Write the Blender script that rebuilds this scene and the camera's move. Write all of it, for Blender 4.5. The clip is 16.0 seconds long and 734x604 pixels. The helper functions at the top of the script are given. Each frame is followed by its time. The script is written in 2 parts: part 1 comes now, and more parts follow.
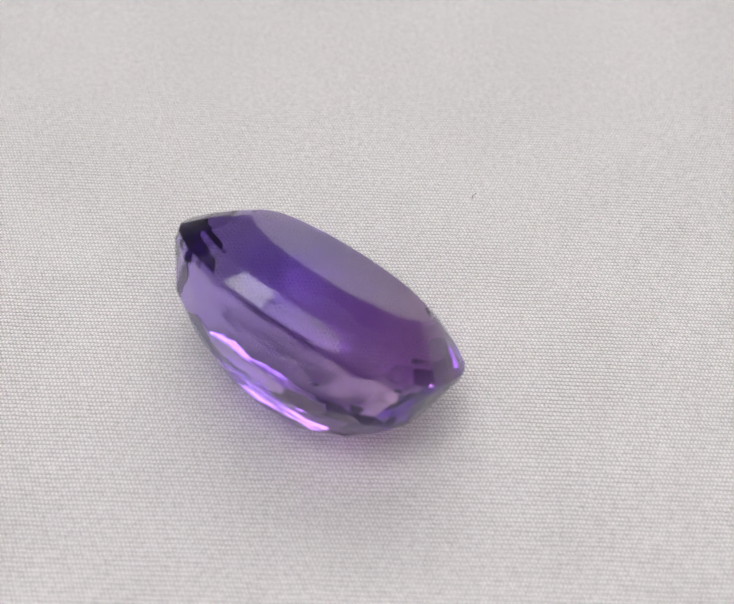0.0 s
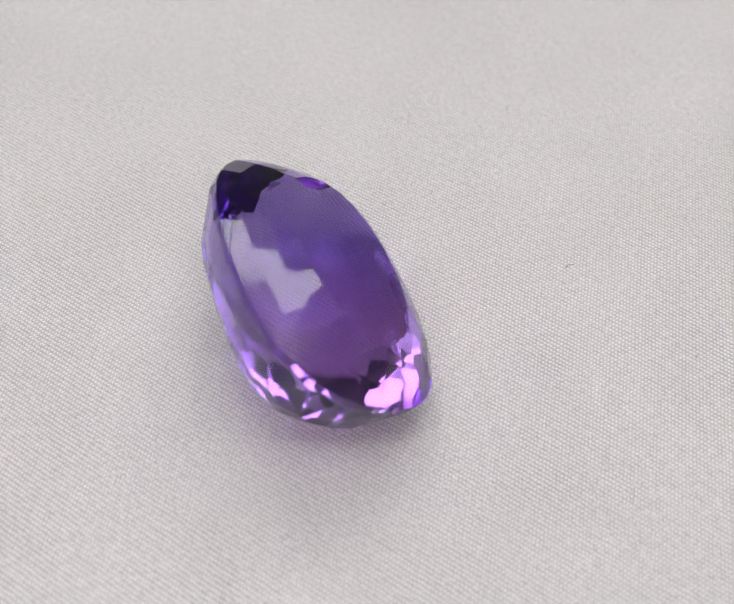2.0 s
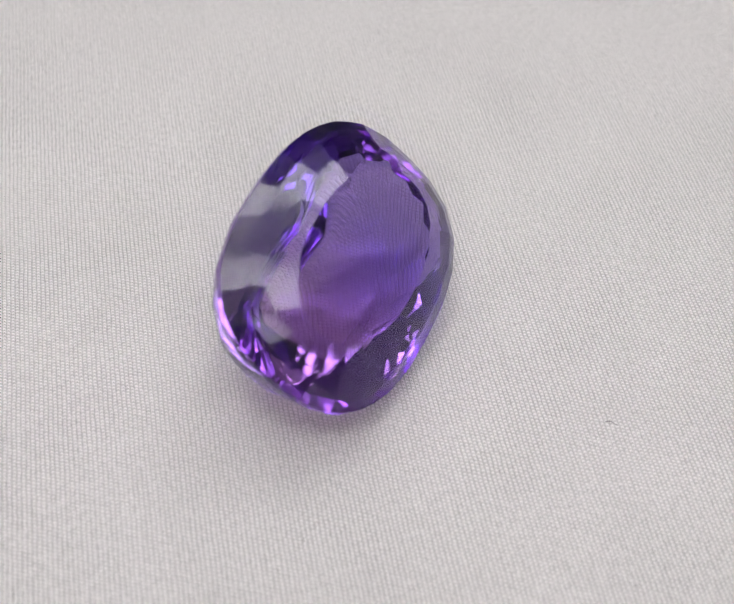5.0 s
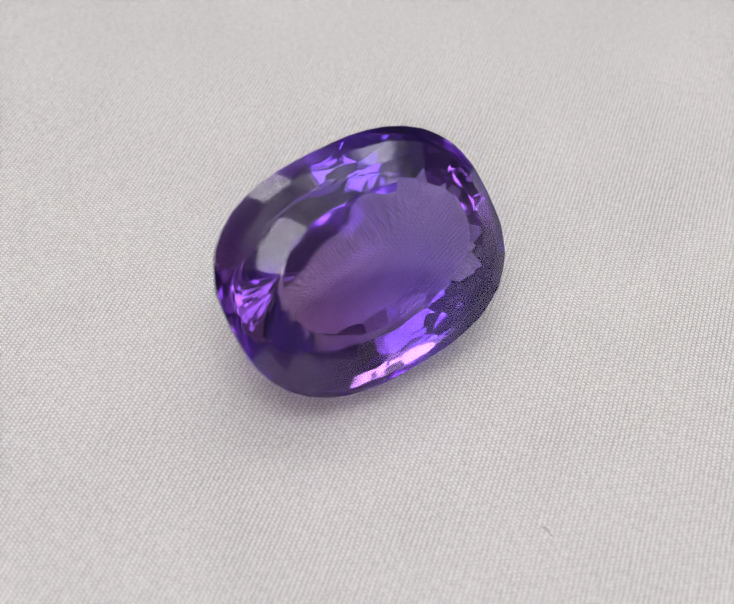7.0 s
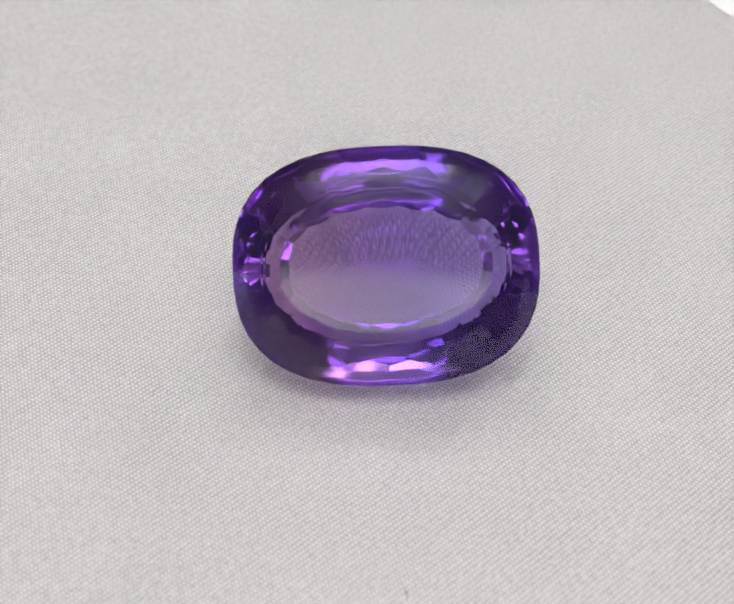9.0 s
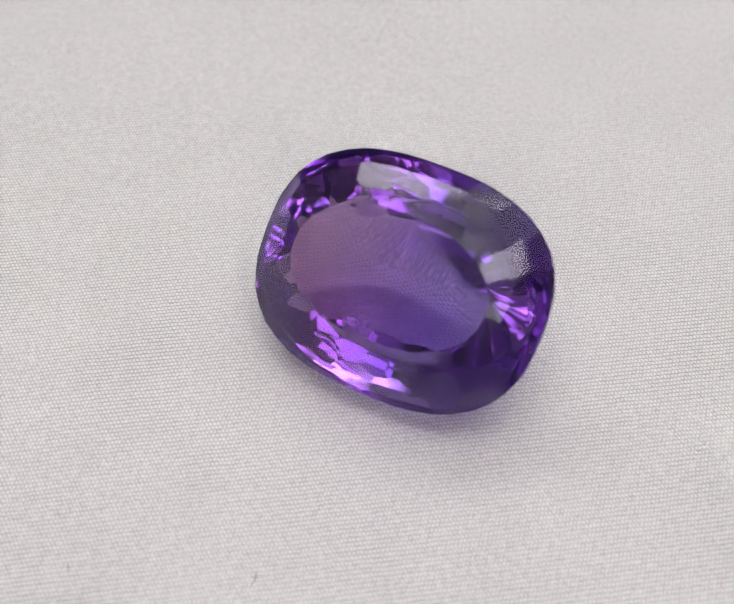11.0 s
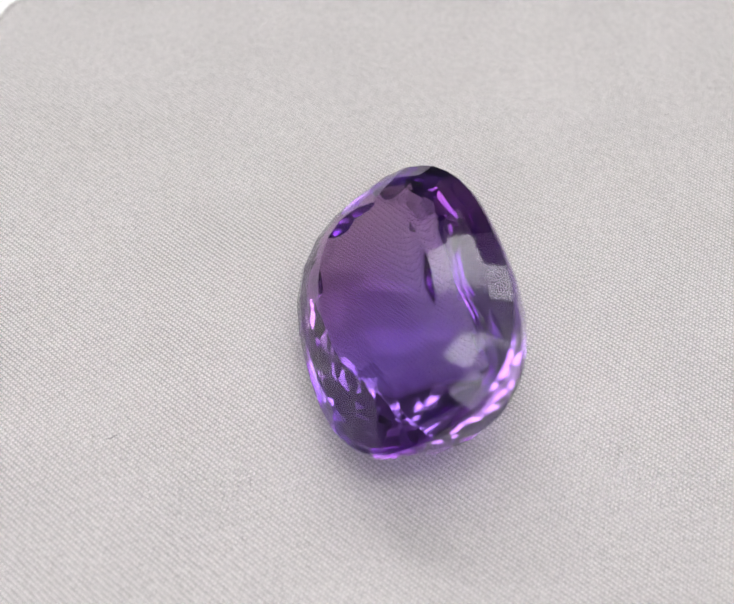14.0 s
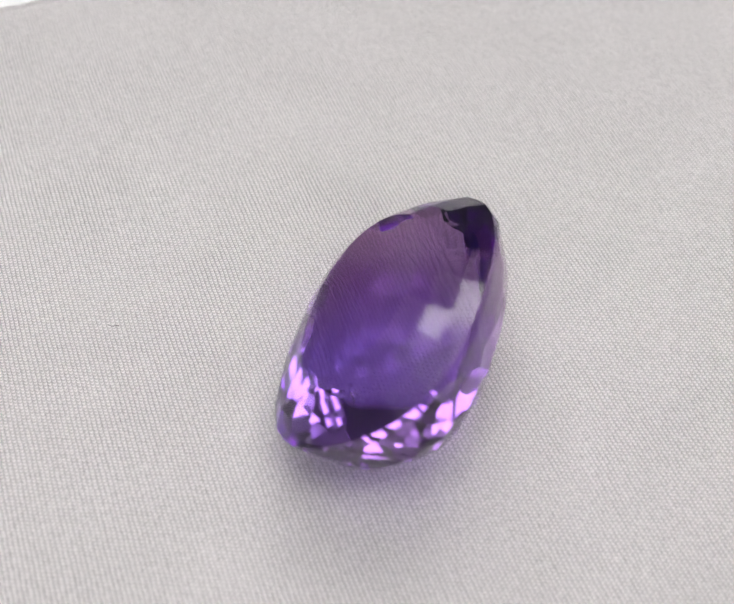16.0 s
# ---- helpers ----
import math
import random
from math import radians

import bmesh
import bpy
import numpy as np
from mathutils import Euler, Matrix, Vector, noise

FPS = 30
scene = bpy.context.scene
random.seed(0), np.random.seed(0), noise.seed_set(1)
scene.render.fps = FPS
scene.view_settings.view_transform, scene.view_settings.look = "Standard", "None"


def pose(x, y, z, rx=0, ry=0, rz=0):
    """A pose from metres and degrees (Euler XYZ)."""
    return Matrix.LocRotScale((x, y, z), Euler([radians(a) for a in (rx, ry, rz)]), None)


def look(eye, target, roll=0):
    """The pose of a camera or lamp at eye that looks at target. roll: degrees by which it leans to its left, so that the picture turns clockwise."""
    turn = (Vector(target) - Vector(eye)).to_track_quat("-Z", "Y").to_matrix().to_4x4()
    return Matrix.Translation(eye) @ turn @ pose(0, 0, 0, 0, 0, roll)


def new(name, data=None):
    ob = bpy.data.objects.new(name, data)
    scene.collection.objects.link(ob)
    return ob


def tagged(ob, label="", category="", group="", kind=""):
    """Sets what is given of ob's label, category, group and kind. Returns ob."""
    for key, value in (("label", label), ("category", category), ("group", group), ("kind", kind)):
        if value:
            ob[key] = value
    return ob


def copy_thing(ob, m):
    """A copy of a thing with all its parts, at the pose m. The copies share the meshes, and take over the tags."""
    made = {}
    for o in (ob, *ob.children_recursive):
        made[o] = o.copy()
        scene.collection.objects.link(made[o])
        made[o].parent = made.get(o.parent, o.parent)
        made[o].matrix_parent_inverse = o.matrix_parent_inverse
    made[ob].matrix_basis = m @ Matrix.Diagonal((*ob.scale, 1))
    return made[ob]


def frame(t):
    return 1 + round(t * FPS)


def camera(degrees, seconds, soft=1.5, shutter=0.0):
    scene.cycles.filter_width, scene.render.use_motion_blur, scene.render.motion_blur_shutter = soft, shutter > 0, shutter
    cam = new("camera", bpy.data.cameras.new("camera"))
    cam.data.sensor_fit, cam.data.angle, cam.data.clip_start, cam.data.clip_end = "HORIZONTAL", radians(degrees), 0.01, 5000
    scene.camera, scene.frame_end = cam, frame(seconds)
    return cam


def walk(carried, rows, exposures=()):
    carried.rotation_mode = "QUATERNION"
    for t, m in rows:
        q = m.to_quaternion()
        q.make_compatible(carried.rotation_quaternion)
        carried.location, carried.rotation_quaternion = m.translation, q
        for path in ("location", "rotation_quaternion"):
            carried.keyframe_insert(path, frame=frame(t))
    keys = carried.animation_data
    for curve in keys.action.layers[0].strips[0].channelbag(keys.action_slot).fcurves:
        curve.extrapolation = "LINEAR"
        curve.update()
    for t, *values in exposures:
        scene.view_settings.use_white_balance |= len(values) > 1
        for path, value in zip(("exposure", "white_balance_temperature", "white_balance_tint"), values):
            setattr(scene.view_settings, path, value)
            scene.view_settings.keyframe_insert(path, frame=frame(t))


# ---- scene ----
# the lens is that of a phone held close; the turntable's axis is the z axis, the cloth's top is z = 0
D = 0.085
cam = camera(37.3, 16.0, soft=1.2)
EYE = pose(0.0046 * D, -0.5665 * D, 0.8256 * D, 37.29, -1.03, 1.35)
walk(cam, [(0.0, EYE), (16.0, EYE)], exposures=[(0.0, 0.70), (4.0, 0.64), (7.5, 0.67), (9.0, 0.68), (12.5, 0.73), (16.0, 0.66)])
cam.data.dof.use_dof = True
cam.data.dof.focus_distance = 0.088
cam.data.dof.aperture_fstop = 38

# turn of the table in degrees, clockwise from above
TURN = [(0.0, 0.0), (0.5, -7.99), (1.0, -16.03), (1.5, -24.2), (2.0, -31.8), (2.5, -39.05), (3.0, -46.48), (3.5, -54.15),
        (4.0, -62.0), (4.7, -72.7), (5.6, -86.45), (6.5, -100.3), (7.0, -108.2), (7.5, -115.9), (8.0, -123.9), (8.5, -132.3),
        (9.0, -140.7), (9.7, -151.5), (10.6, -165.0), (11.5, -178.6), (12.0, -186.23), (12.5, -193.98), (13.0, -201.9),
        (13.5, -209.9), (14.0, -217.6), (14.5, -224.9), (15.0, -232.34), (15.5, -239.86), (16.0, -247.61)]

# ---- light ----
# a pair of panel lights behind the stone and one over it, and an unseen window added behind the camera for fill
LIGHT, DAY = 3.5, 7.0
scene.cycles.max_bounces, scene.cycles.transmission_bounces, scene.cycles.glossy_bounces, scene.cycles.transparent_max_bounces = 20, 16, 16, 32
world = bpy.data.worlds.new("daylight")
scene.world = world
world.use_nodes = True
wn = world.node_tree
sky = wn.nodes.new("ShaderNodeTexSky")
sky.sky_type, sky.sun_disc = "NISHITA", False
sky.sun_elevation, sky.sun_rotation = radians(50), radians(180)
wn.nodes["Background"].inputs["Strength"].default_value = 0.05
wn.links.new(sky.outputs[0], wn.nodes["Background"].inputs["Color"])
RX, RY0, RY1, FZ, CZ, TH, DROP = 2.2, -1.6, 2.4, -0.78, 2.15, 0.12, 0.40
WX0, WX1, WZ0, WZ1 = -1.4, 1.4, 1.3, 1.95
# added fill lamp in the unseen opening, softens the shadow before the stone
fill_light = bpy.data.lights.new("window_fill", "AREA")
fill_light.shape, fill_light.size, fill_light.size_y = "RECTANGLE", WX1 - WX0 - 0.1, WZ1 - WZ0 - 0.1
fill_light.energy, fill_light.color = DAY, (1.0, 0.985, 0.97)
new("window_fill", fill_light).matrix_world = look((0, RY0 - 0.06, (WZ0 + WZ1) / 2), (0, 0, (WZ0 + WZ1) / 2))


# ---- materials ----
class Nodes:
    """Short hand for building a node material."""
    def __init__(self, name):
        self.m = bpy.data.materials.new(name)
        self.m.use_nodes = True
        self.t = self.m.node_tree
        self.t.nodes.clear()
        self.out = self.t.nodes.new("ShaderNodeOutputMaterial")

    def node(self, kind, **sockets):
        n = self.t.nodes.new(kind)
        for k, v in sockets.items():
            self.put(n.inputs[k.replace("_", " ")], v)
        return n

    def put(self, socket, v):
        if isinstance(v, bpy.types.NodeSocket):
            self.t.links.new(v, socket)
        else:
            socket.default_value = v

    def math(self, op, a, b=0.0, c=0.0):
        n = self.t.nodes.new("ShaderNodeMath")
        n.operation = op
        for s, v in zip(n.inputs, (a, b, c)):
            self.put(s, v)
        return n.outputs[0]

    def noise(self, vec, scale, detail=3.0, rough=0.55):
        n = self.node("ShaderNodeTexNoise", Scale=scale, Detail=detail, Roughness=rough)
        self.put(n.inputs["Vector"], vec)
        return n.outputs["Fac"]

    def mix(self, fac, a, b):
        n = self.t.nodes.new("ShaderNodeMix")
        n.data_type = "RGBA"
        self.put(n.inputs[0], fac)
        self.put(n.inputs[6], a)
        self.put(n.inputs[7], b)
        return n.outputs[2]

    def coords(self):
        return self.t.nodes.new("ShaderNodeTexCoord").outputs["Object"]

    def done(self, shader):
        self.t.links.new(shader, self.out.inputs["Surface"])
        return self.m


def plain(name, colour, rough=0.6, grain=40.0, spread=0.06, bump=0.0005, metal=0.0):
    n = Nodes(name)
    p = n.coords()
    fine, broad = n.noise(p, grain), n.noise(p, grain / 9, 2.0)
    f = n.math("MULTIPLY_ADD", fine, 0.5, n.math("MULTIPLY", broad, 0.5))
    lo = tuple(c * (1 - spread) for c in colour) + (1,)
    hi = tuple(min(1, c * (1 + spread)) for c in colour) + (1,)
    bp = n.node("ShaderNodeBump", Strength=0.3, Distance=bump, Height=fine)
    s = n.node("ShaderNodeBsdfPrincipled", Base_Color=n.mix(f, lo, hi), Roughness=rough, Metallic=metal, Normal=bp.outputs[0])
    return n.done(s.outputs[0])


def cloth_material():
    """Off-white knit with rows of small staggered stitches, the shade between them put into its colour."""
    n = Nodes("off_white_knit")
    p = n.coords()
    sep = n.node("ShaderNodeSeparateXYZ")
    n.put(sep.inputs[0], p)
    wob = n.math("MULTIPLY_ADD", n.noise(p, 220.0, 2.0), 0.0002, -0.0001)
    wob2 = n.math("MULTIPLY_ADD", n.noise(p, 1500.0, 2.0), 0.00012, -0.00006)
    x = n.math("ADD", n.math("ADD", sep.outputs[0], wob), wob2)
    y = n.math("ADD", n.math("SUBTRACT", sep.outputs[1], wob), wob2)
    v = n.math("DIVIDE", y, 0.00034)
    loop = n.math("MULTIPLY", n.math("COSINE", n.math("MULTIPLY", v, 2 * math.pi)), 0.16)
    u = n.math("ADD", n.math("DIVIDE", x, 0.00029), loop)
    cu = n.math("COSINE", n.math("MULTIPLY", u, 2 * math.pi))
    cv = n.math("COSINE", n.math("MULTIPLY", v, math.pi))
    cw = n.math("COSINE", n.math("MULTIPLY", v, 2 * math.pi))
    fuzz = n.noise(p, 5600.0, 2.0, 0.7)
    tuft = n.noise(p, 2300.0, 1.0, 0.5)
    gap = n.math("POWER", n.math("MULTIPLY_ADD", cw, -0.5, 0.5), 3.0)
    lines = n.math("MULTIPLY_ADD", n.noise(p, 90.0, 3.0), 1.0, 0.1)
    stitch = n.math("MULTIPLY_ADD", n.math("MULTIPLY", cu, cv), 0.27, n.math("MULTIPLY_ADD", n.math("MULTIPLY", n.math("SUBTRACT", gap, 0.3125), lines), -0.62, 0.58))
    patch = n.noise(p, 160.0, 3.0)
    depth = n.math("MULTIPLY_ADD", patch, 0.3, n.math("MULTIPLY_ADD", tuft, 0.9, 0.1))
    h = n.math("MULTIPLY_ADD", fuzz, 0.45, n.math("MULTIPLY", stitch, depth))
    broad = n.noise(p, 28.0, 2.0)
    # shade in the gaps painted into the base colour, beside random fuzz and tufts
    shade_tone = n.math("MULTIPLY_ADD", stitch, 1.15, n.math("MULTIPLY_ADD", fuzz, 0.5, n.math("MULTIPLY_ADD", tuft, 0.6, -0.625)))
    col = n.mix(shade_tone, (0.38, 0.36, 0.364, 1), (0.97, 0.934, 0.941, 1))
    warm = n.mix(n.math("MULTIPLY_ADD", broad, 0.3, -0.05), col, (0.735, 0.72, 0.735, 1))
    col = n.mix(n.math("MULTIPLY", patch, 0.12), warm, (0.755, 0.73, 0.725, 1))
    bp = n.node("ShaderNodeBump", Strength=1.0, Distance=0.0003, Height=h)
    bp2 = n.node("ShaderNodeBump", Strength=0.04, Distance=0.0006, Height=n.noise(p, 120.0, 3.0), Normal=bp.outputs[0])
    s = n.node("ShaderNodeBsdfPrincipled", Base_Color=col, Roughness=0.65, Normal=bp2.outputs[0])
    s.inputs["Specular IOR Level"].default_value = 0.45
    s.inputs["Sheen Weight"].default_value = 0.15
    return n.done(s.outputs[0])


def quartz_material():
    """Clear polished quartz surface with the faintest polishing marks."""
    n = Nodes("polished_quartz")
    p = n.coords()
    fine = n.noise(p, 900.0, 3.0)
    s = n.node("ShaderNodeBsdfPrincipled", Base_Color=(1, 1, 1, 1), IOR=1.55)
    n.put(s.inputs["Roughness"], n.math("MULTIPLY", fine, 0.10))
    s.inputs["Transmission Weight"].default_value = 1.0
    return n.done(s.outputs[0])


def tint_material(name, red_end, blue_end):
    """Tint of the shells added inside the crystal, which imitate its absorption; redder towards one end of the stone.
    """
    n = Nodes(name)
    p = n.coords()
    sep = n.node("ShaderNodeSeparateXYZ")
    n.put(sep.inputs[0], p)
    along = n.math("MULTIPLY_ADD", sep.outputs[0], 60.0, 0.55)
    f = n.math("MULTIPLY_ADD", n.noise(p, 110.0, 1.0), 0.3, along)
    s = n.node("ShaderNodeBsdfTransparent", Color=n.mix(f, red_end, blue_end))
    return n.done(s.outputs[0])


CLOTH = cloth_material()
QUARTZ = quartz_material()
VIOLET = tint_material("violet_shell", (0.83, 0.645, 0.805, 1), (0.737, 0.628, 0.92, 1))
PALE_VIOLET = tint_material("pale_violet_shell", (0.982, 0.972, 0.978, 1), (0.970, 0.970, 0.994, 1))
WHITE = plain("white_plastic", (0.88, 0.88, 0.89), 0.35, 60, 0.02)
WALL = plain("painted_wall", (0.34, 0.335, 0.335), 0.9, 6, 0.05)
DARK_WALL = plain("dark_grey_wall", (0.12, 0.118, 0.12), 0.9, 6, 0.08)
CEIL = plain("ceiling_paint", (0.90, 0.89, 0.885), 0.9, 6, 0.03)
WOOD = plain("table_laminate", (0.70, 0.69, 0.68), 0.5, 12, 0.05)
FLOOR = plain("floor_light", (0.65, 0.635, 0.62), 0.6, 5, 0.15)
FRAME = plain("window_paint", (0.8, 0.8, 0.79), 0.5, 20, 0.03)
g = Nodes("lamp_glow")
GLOW = g.done(g.node("ShaderNodeEmission", Color=(1.0, 0.985, 0.975, 1), Strength=LIGHT).outputs[0])
LINT = plain("grey_lint", (0.34, 0.32, 0.33), 0.9, 3000, 0.3)


# ---- helpers of this scene ----
def part(name, bm, material, parent=None, label=""):
    me = bpy.data.meshes.new(name)
    bm.to_mesh(me)
    bm.free()
    ob = new(name, me)
    me.materials.append(material)
    if parent:
        ob.parent = parent
    return tagged(ob, label)


def box(bm, x0, x1, y0, y1, z0, z1, bevel=0.0):
    m = Matrix.LocRotScale(((x0 + x1) / 2, (y0 + y1) / 2, (z0 + z1) / 2), None, (x1 - x0, y1 - y0, z1 - z0))
    made = bmesh.ops.create_cube(bm, size=1, matrix=m)
    if bevel:
        edges = list({e for v in made["verts"] for e in v.link_edges})
        bmesh.ops.bevel(bm, geom=edges, offset=bevel, segments=3, affect="EDGES", profile=0.5)
    return bm


def slab(name, x0, x1, y0, y1, z0, z1, material, parent=None, bevel=0.0):
    return part(name, box(bmesh.new(), x0, x1, y0, y1, z0, z1, bevel), material, parent)


# ---- the room ----
tagged(slab("floor", -RX - TH, RX + TH, RY0 - TH, RY1 + TH, FZ - TH, FZ, FLOOR), "pale grey floor under the table", "floor", kind="structure")
tagged(slab("ceiling", -RX - TH, RX + TH, RY0 - TH, RY1 + TH, CZ, CZ + TH, CEIL), "plain white painted ceiling over the table", "ceiling", kind="structure")
tagged(slab("wall_west", -RX - TH, -RX, RY0, RY1, FZ, CZ, WALL), "plain painted side wall of the room", "wall", kind="structure")
tagged(slab("wall_east", RX, RX + TH, RY0, RY1, FZ, CZ, WALL), "plain painted side wall of the room", "wall", kind="structure")
bm = bmesh.new()
ya, yb = RY0 - TH, RY0
box(bm, -RX - TH, WX0, ya, yb, FZ, CZ)
box(bm, WX1, RX + TH, ya, yb, FZ, CZ)
box(bm, WX0, WX1, ya, yb, FZ, WZ0)
box(bm, WX0, WX1, ya, yb, WZ1, CZ)
tagged(part("wall_south", bm, WALL), "plain painted wall with a window opening", "wall", kind="structure")
# unseen window, added only to hold the fill lamp
window = tagged(new("added_window"), "unseen white-framed window added to let in fill daylight", "window", kind="structure")
ya, yb = RY0 - 0.11, RY0 - 0.07
slab("window_sill", WX0, WX1, ya, yb, WZ0, WZ0 + 0.04, FRAME, window, 0.004)
slab("window_frame", WX0, WX1, ya, yb, WZ1 - 0.04, WZ1, FRAME, window, 0.004)
slab("window_frame", WX0, WX0 + 0.04, ya, yb, WZ0 + 0.04, WZ1 - 0.04, FRAME, window, 0.004)
slab("window_frame", WX1 - 0.04, WX1, ya, yb, WZ0 + 0.04, WZ1 - 0.04, FRAME, window, 0.004)
tagged(slab("wall_north", -RX - TH, RX + TH, RY1, RY1 + TH, FZ, CZ, DARK_WALL), "plain dark grey wall of the room", "wall", kind="structure")


def ceiling_light(w, d):
    """A flat panel light: a thin frame round a glowing diffuser."""
    lamp = tagged(new("ceiling_light"), "large flat white panel light hung from the ceiling, switched on", "ceiling light", "ceiling lights")
    e, h = 0.02, 0.04
    for x0, x1, y0, y1 in ((-w / 2, w / 2, -d / 2, -d / 2 + e), (-w / 2, w / 2, d / 2 - e, d / 2), (-w / 2, -w / 2 + e, -d / 2 + e, d / 2 - e), (w / 2 - e, w / 2, -d / 2 + e, d / 2 - e)):
        slab("frame", x0, x1, y0, y1, -h, 0, FRAME, lamp, 0.003)
    for sx in (-0.4 * w, 0.4 * w):
        slab("cord", sx - 0.002, sx + 0.002, -0.002, 0.002, -0.002, DROP, FRAME, lamp)
    slab("diffuser", -w / 2 + e, w / 2 - e, -d / 2 + e, d / 2 - e, -h + 0.01, -0.002, GLOW, lamp)
    return lamp


lamp = ceiling_light(1.0, 0.62)
lamp.matrix_basis = pose(-0.47, 1.18, CZ - DROP)
copy_thing(lamp, pose(0.54, 1.18, CZ - DROP))
ceiling_light(1.5, 0.66).matrix_basis = pose(0.05, -0.32, CZ - DROP)

# ---- table and turntable ----
table = tagged(new("table"), "pale laminate table under the turntable", "table")
table.location = (0, 0.1, FZ)
TT = -0.0265 - FZ
slab("tabletop", -0.6, 0.6, -0.4, 0.2, TT - 0.03, TT, WOOD, table, 0.003)
for sx in (-0.55, 0.55):
    for sy in (-0.35, 0.15):
        slab("leg", sx - 0.03, sx + 0.03, sy - 0.03, sy + 0.03, 0.0, TT - 0.03, WOOD, table, 0.003)


def turned(profile, n=96):
    """A closed body of revolution from (radius, height) pairs."""
    bm = bmesh.new()
    rings = [[bm.verts.new((r * math.cos(2 * math.pi * i / n), r * math.sin(2 * math.pi * i / n), z)) for i in range(n)] for r, z in profile]
    for a, b in zip(rings, rings[1:]):
        for i in range(n):
            f = bm.faces.new((a[i], a[(i + 1) % n], b[(i + 1) % n], b[i]))
            f.smooth = True
    bm.faces.new(rings[0][::-1])
    bm.faces.new(rings[-1])
    return bm


turntable = tagged(new("turntable"), "round glossy white turntable under the cloth", "turntable")
turntable.location = (0, 0, -0.0265)
part("base", turned([(0.050, 0.0), (0.056, 0.001), (0.057, 0.010), (0.054, 0.0125)]), WHITE, turntable)
part("platter", turned([(0.110, 0.014), (0.1115, 0.0145), (0.112, 0.016), (0.112, 0.0235), (0.1112, 0.0247), (0.1098, 0.0250)]), WHITE, turntable)
part("spindle", turned([(0.012, 0.0125), (0.012, 0.014)], 32), WHITE, turntable)


# ---- cloth ----
def swell(x, y):
    """Gentle unevenness of the cloth, nothing near the stone."""
    r = math.hypot(x + 0.003, y + 0.001)
    k = min(1.0, max(0.0, (r - 0.013) / 0.02))
    k = k * k * (3 - 2 * k)
    # one faint crease
    crease = 0.00022 * math.exp(-((x + 0.0028) / 0.0006) ** 2 - ((y + 0.0208) / 0.0028) ** 2)
    return crease + k * 0.0003 * (noise.noise((x * 32, y * 32, 0.3)) + 0.4 * noise.noise((x * 80, y * 80, 4.3))) - k * 0.0001


def cloth_mesh():
    """A sheet 1.5 mm thick with cut edges that wander a little."""
    X0, X1, Y0, Y1, nx, ny, th = -0.667 * D, 0.634 * D, -0.075, 0.075, 110, 150, 0.0014
    bm = bmesh.new()
    top, low = {}, {}
    for j in range(ny + 1):
        for i in range(nx + 1):
            u, v = i / nx, j / ny
            y = Y0 + (Y1 - Y0) * v + 0.0008 * noise.noise((u * 14, v * 5, 1.0))
            e = 0.0006 * noise.noise((v * 9, 5.0, u * 2)) + 0.0008 * noise.noise((v * 60, 8.0, u * 2))
            x = X0 + (X1 - X0) * u + e + (0.004 * (v - 0.5) * (-2 if u < 0.5 else -3) * abs(u - 0.5) * 2)
            z = swell(x, y)
            top[i, j], low[i, j] = bm.verts.new((x, y, z)), bm.verts.new((x, y, -th))
    for j in range(ny):
        for i in range(nx):
            bm.faces.new((top[i, j], top[i + 1, j], top[i + 1, j + 1], top[i, j + 1])).smooth = True
            bm.faces.new((low[i, j], low[i, j + 1], low[i + 1, j + 1], low[i + 1, j])).smooth = True
    for i in range(nx):
        bm.faces.new((top[i, 0], low[i, 0], low[i + 1, 0], top[i + 1, 0]))
        bm.faces.new((top[i, ny], top[i + 1, ny], low[i + 1, ny], low[i, ny]))
    for j in range(ny):
        bm.faces.new((top[0, j], top[0, j + 1], low[0, j + 1], low[0, j]))
        bm.faces.new((top[nx, j], low[nx, j], low[nx, j + 1], top[nx, j + 1]))
    return bm


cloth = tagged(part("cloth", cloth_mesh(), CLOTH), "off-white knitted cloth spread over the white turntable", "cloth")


def fibre(x, y, size, turn, seed):
    """A curl of dark lint lying on the cloth."""
    rnd = random.Random(seed)
    bm = bmesh.new()
    pts, a = [], radians(turn)
    p = Vector((x, y, 0))
    for k in range(7):
        pts.append(Vector((p.x, p.y, swell(p.x, p.y) + 0.00006 + 0.00008 * math.sin(k))))
        a += rnd.uniform(-0.9, 0.9)
        p += Vector((math.cos(a), math.sin(a), 0)) * size / 6
    w = size * 0.025 + 0.00002
    rings = []
    for k, q in enumerate(pts):
        d = (pts[min(k + 1, 6)] - pts[max(k - 1, 0)]).normalized()
        s = Vector((-d.y, d.x, 0))
        r = w * (0.5 if k in (0, 6) else 1)
        rings.append([bm.verts.new(q + s * r), bm.verts.new(q + Vector((0, 0, r))), bm.verts.new(q - s * r), bm.verts.new(q - Vector((0, 0, r)))])
    for a4, b4 in zip(rings, rings[1:]):
        for i in range(4):
            bm.faces.new((a4[i], b4[i], b4[(i + 1) % 4], a4[(i + 1) % 4]))
    bm.faces.new(rings[0])
    bm.faces.new(rings[-1][::-1])
    return bm


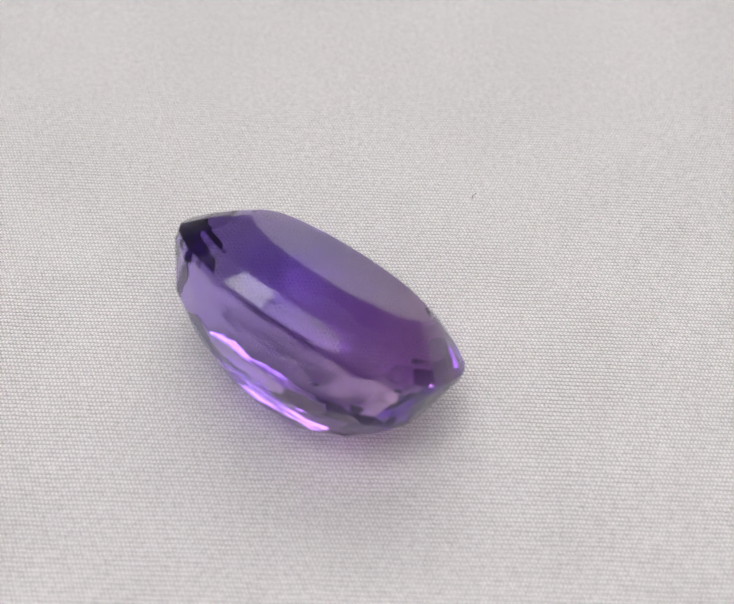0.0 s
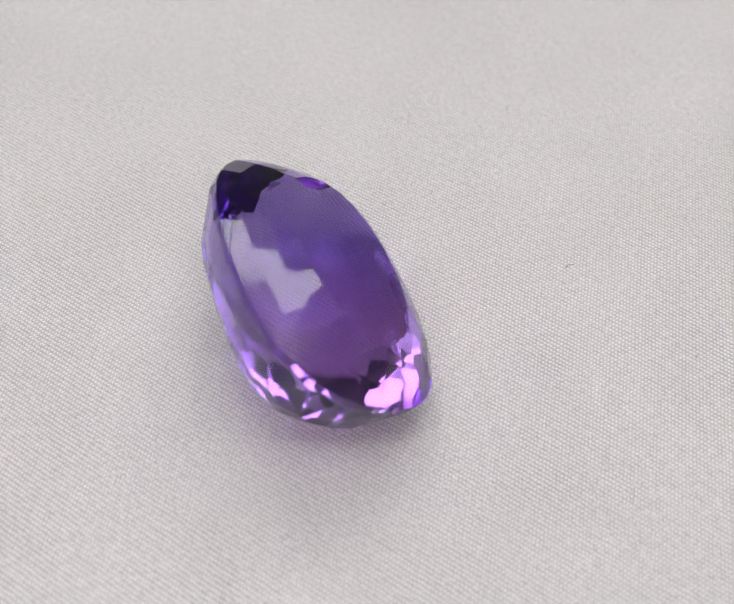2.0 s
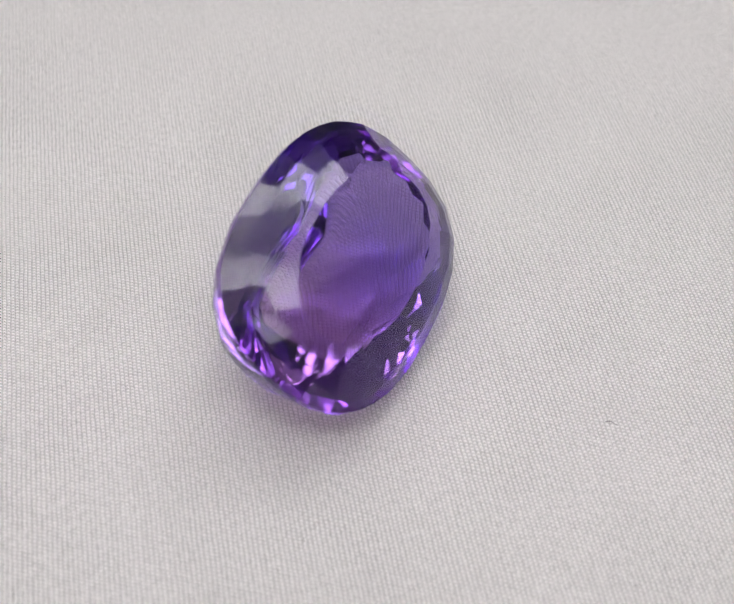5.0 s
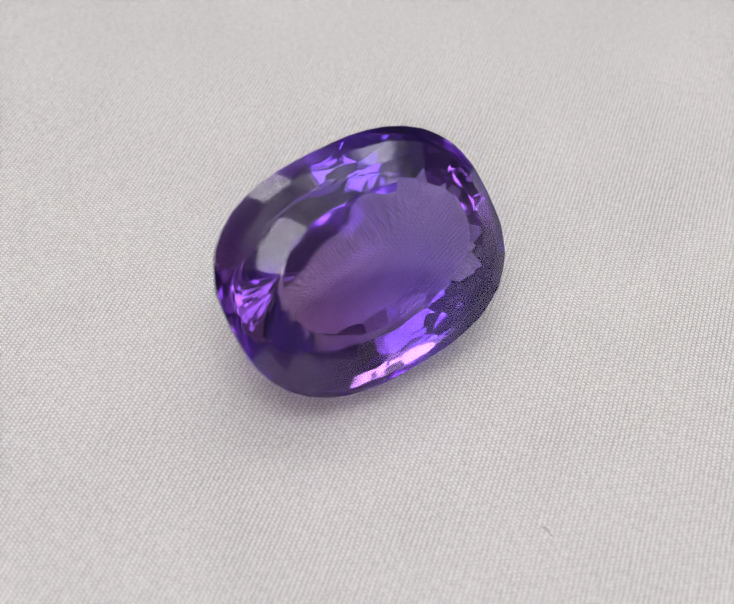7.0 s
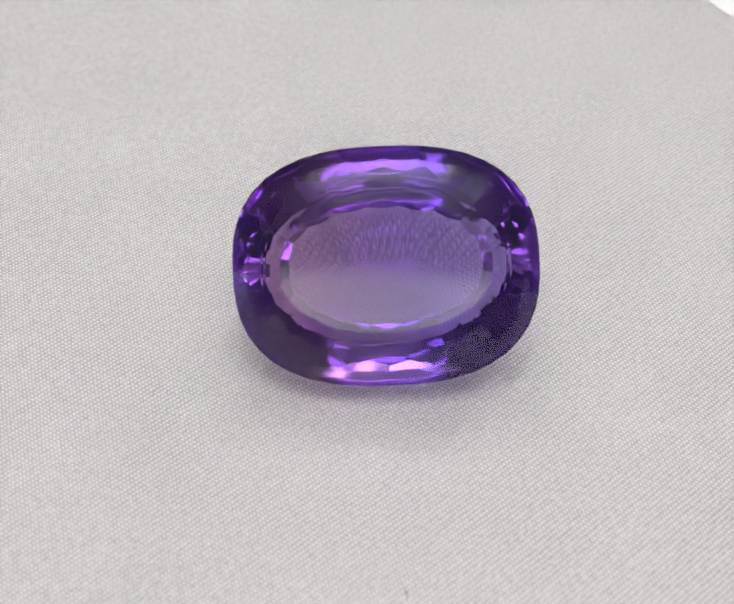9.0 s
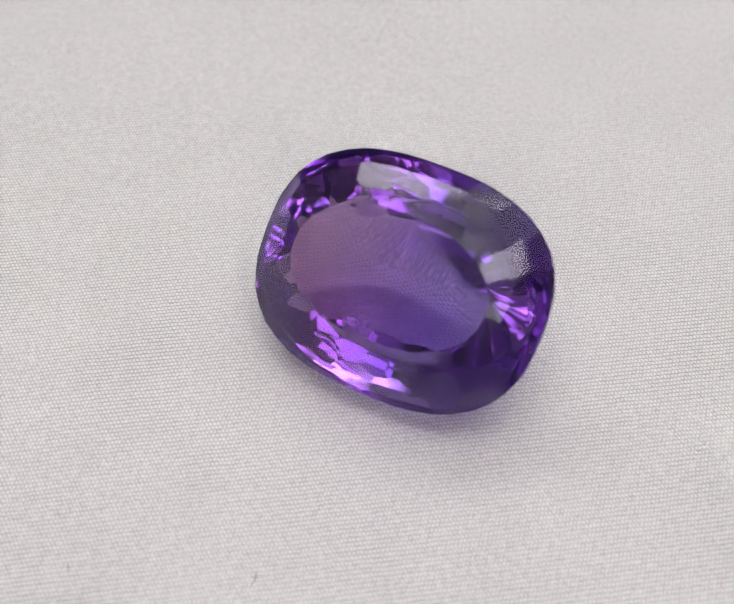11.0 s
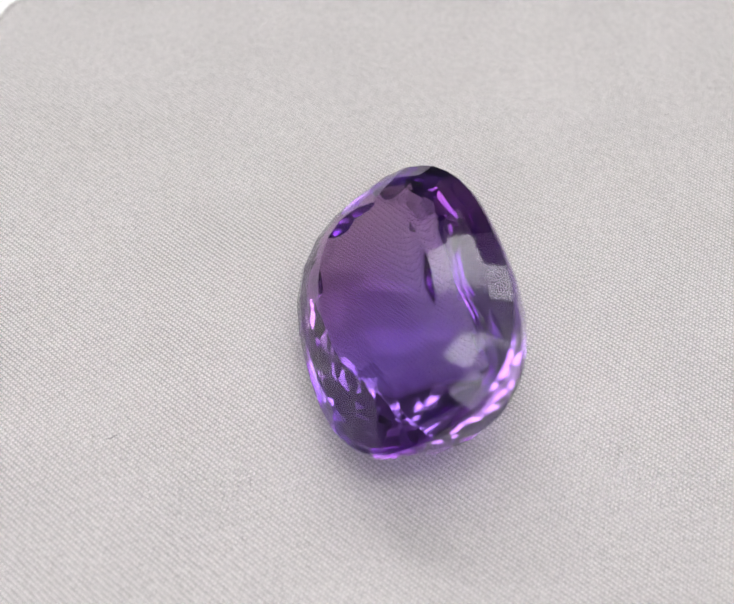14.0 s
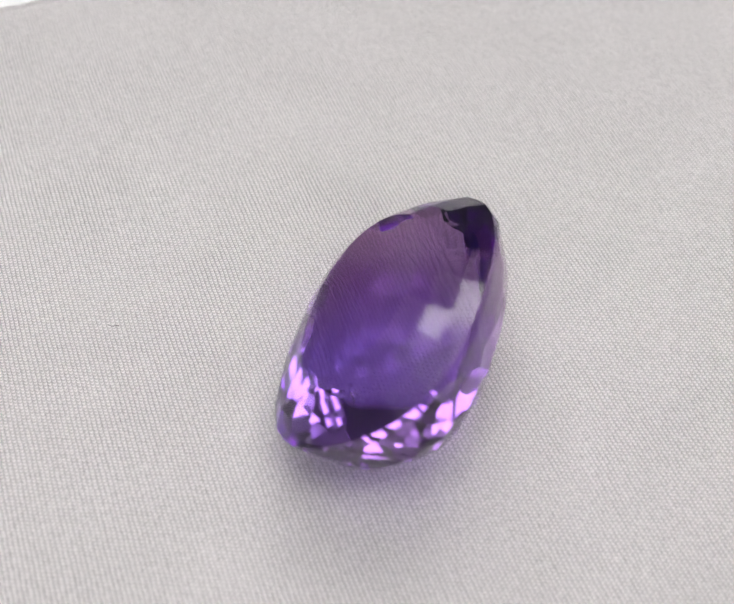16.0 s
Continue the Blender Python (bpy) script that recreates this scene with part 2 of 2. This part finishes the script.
for k, (x, y, size, turn) in enumerate([(0.109, 0.199, 0.0010, 20), (0.258, 0.172, 0.0005, 80), (0.272, 0.022, 0.0004, 50), (0.168, -0.08, 0.0004, 10),
                                        (-0.313, 0.233, 0.0005, 60), (-0.255, 0.382, 0.0004, 15), (-0.093, 0.663, 0.0008, 130), (-0.058, -0.471, 0.0006, 100), (0.21, -0.24, 0.0004, 30),
                                        (-0.162, -0.432, 0.0004, 70), (-0.230, -0.444, 0.0004, 0), (0.406, -0.243, 0.0007, 45), (-0.213, -0.381, 0.0004, 110)]):
    part("lint_fibre", fibre(x * D, y * D, size, turn, k), LINT, cloth, "dark grey speck of lint")

# ---- the stone ----
A, B, GI = 0.1322 * D, 0.1032 * D, 0.0053 * D
CR1, CR2, CR3 = 0.0128 * D, 0.0229 * D, 0.0315 * D
PV1, PV2, PVM, PV3, PV4 = 0.020 * D, 0.045 * D, 0.0625 * D, 0.079 * D, 0.108 * D

KEEL = 0.06 * B


def reach(psi, a, b, n):
    """How far an oval cushion of half axes a and b goes in the direction psi."""
    m = n / (n - 1)
    return (abs(a * math.cos(psi)) ** m + abs(b * math.sin(psi)) ** m) ** (1 / m)


def oval(phi, a, b, n):
    c, s = math.cos(phi), math.sin(phi)
    r = (abs(c) ** n + abs(s) ** n) ** (-1 / n)
    return a * r * c, b * r * s


def facing(phi, a, b, n):
    """The direction in which the oval's edge faces at phi."""
    x, y = oval(phi, a, b, n)
    return math.atan2(abs(y / b) ** (n - 1) / b * math.copysign(1, y), abs(x / a) ** (n - 1) / a * math.copysign(1, x))


# tiers of facets: lower and upper height, the oval at each, count, stagger
G = GI / 2
R0, R1, R2, R3 = (A, B, 2.56), (A * 0.89, B * 0.865, 2.48), (A * 0.785, B * 0.70, 2.33), (A * 0.67, B * 0.53, 2.15)
Q1, Q2, QM, Q3 = (A * 0.96, B * 0.94, 2.45), (A * 0.90, B * 0.82, 2.35), (A * 0.79, B * 0.67, 2.27), (A * 0.66, B * 0.50, 2.2)
TIERS = [
    (G, R0, G + CR1, R1, 24, 0.5), (G + CR1, R1, G + CR2, R2, 24, 0.5), (G + CR2, R2, G + CR3, R3, 24, 0.5),
    (-G, R0, -G - PV1, Q1, 20, 0.5), (-G - PV1, Q1, -G - PV2, Q2, 20, 0.0),
    (-G - PV2, Q2, -G - PVM, QM, 20, 0.5), (-G - PVM, QM, -G - PV3, Q3, 20, 0.0),
]


def stone_mesh(k=1.0):
    """Cut like the real stone: a rounded blank, then plane after plane. k shrinks it towards its middle."""
    bm = bmesh.new()
    n, blank = 96, []
    # the belly ends in a rounded keel that lies off the middle
    for i in range(16):
        s = max(i / 10, 0.015)
        z = -G - PV4 + (PV4 - PV3) * (math.hypot(s, 0.25) - 0.25) / (math.hypot(1, 0.25) - 0.25)
        blank.append((0.66 * max(s, 0.3 + 0.7 * s), s * 0.50, z, KEEL * max(0.0, 1 - s)))
    blank.append((1.2, 1.2, -G - PV3 * 0.3, 0))
    blank.append((1.2, 1.2, 0.3 * D, 0))
    rings = []
    for sx, sy, z, shift in blank:
        ring = [oval(2 * math.pi * (i + 0.5) / n, A * sx, B * sy, 2.2) for i in range(n)]
        rings.append([bm.verts.new((x, y + shift, z)) for x, y in ring])
    for a, b in zip(rings, rings[1:]):
        for i in range(n):
            bm.faces.new((a[i], a[(i + 1) % n], b[(i + 1) % n], b[i])).smooth = True
    bm.faces.new(rings[0][::-1]).smooth = True
    bm.faces.new(rings[-1])

    def cut(point, normal):
        geom = bm.verts[:] + bm.edges[:] + bm.faces[:]
        made = bmesh.ops.bisect_plane(bm, geom=geom, dist=1e-7, plane_co=point, plane_no=normal, clear_outer=True)
        edges = [e for e in made["geom_cut"] if isinstance(e, bmesh.types.BMEdge)]
        if len(edges) > 2:
            for f in bmesh.ops.edgenet_fill(bm, edges=edges)["faces"]:
                f.smooth = False

    cut((0, 0, G + CR3), (0, 0, 1))
    for i in range(48):
        psi = facing(2 * math.pi * (i + 0.5) / 48, A, B, 2.56)
        d = Vector((math.cos(psi), math.sin(psi), 0))
        cut(d * reach(psi, A, B, 2.56), d)
    hand = random.Random(11)
    for z0, o0, z1, o1, count, lag in TIERS:
        off = 0.008 if z0 > 0 else 0.006
        for i in range(count):
            psi = facing(2 * math.pi * (i + lag) / count, *o0)
            h0, h1 = reach(psi, *o0), reach(psi, *o1)
            slope = (h0 - h1) / (z1 - z0)
            # facets cut by eye lean a little one way or the other
            lean, veer = hand.uniform(-off, off), hand.uniform(-off, off)
            d = Vector((math.cos(psi + veer), math.sin(psi + veer), slope + lean * (1 + slope * slope)))
            cut(Vector((math.cos(psi) * h0, math.sin(psi) * h0, z0)), d.normalized())
    bmesh.ops.recalc_face_normals(bm, faces=bm.faces[:])
    if k != 1.0:
        bmesh.ops.transform(bm, matrix=Matrix.Translation((0, 0, -0.03 * D)) @ Matrix.Scale(k, 4) @ Matrix.Translation((0, 0, 0.03 * D)), verts=bm.verts[:])
    return bm


gem = tagged(new("gemstone"), "faceted oval cushion amethyst, deep violet, lying tilted on the cloth", "gemstone")
crystal = part("crystal", stone_mesh(), QUARTZ, gem, "clear polished facets of the stone")
# added nested shells: each crossing tints the light, so long paths come out darker
part("tint_shell", stone_mesh(0.975), VIOLET, gem, "violet shell added inside the stone in place of absorption")
for k in (0.86, 0.73, 0.60, 0.46, 0.32):
    part("tint_shell", stone_mesh(k), PALE_VIOLET, gem, "paler violet shell added inside the stone in place of absorption")
LEAN = pose(0, 0, 0, 0, 0, 139.70) @ pose(0, 0, 0, 40.04) @ pose(0, 0, 0, 0, 0, 4.716)
lowest = min((LEAN @ v.co).z for v in crystal.data.vertices)
GEM = pose(-0.0329 * D, -0.0086 * D, 0.0001 - lowest) @ LEAN


def motions():
    """The turntable carries the cloth and the stone round."""
    turntable_at = pose(0, 0, -0.0265)
    walk(turntable, [(t, pose(0, 0, 0, 0, 0, a) @ turntable_at) for t, a in TURN])
    walk(cloth, [(t, pose(0, 0, 0, 0, 0, a)) for t, a in TURN])
    walk(gem, [(t, pose(0, 0, 0, 0, 0, a) @ GEM) for t, a in TURN])


motions()
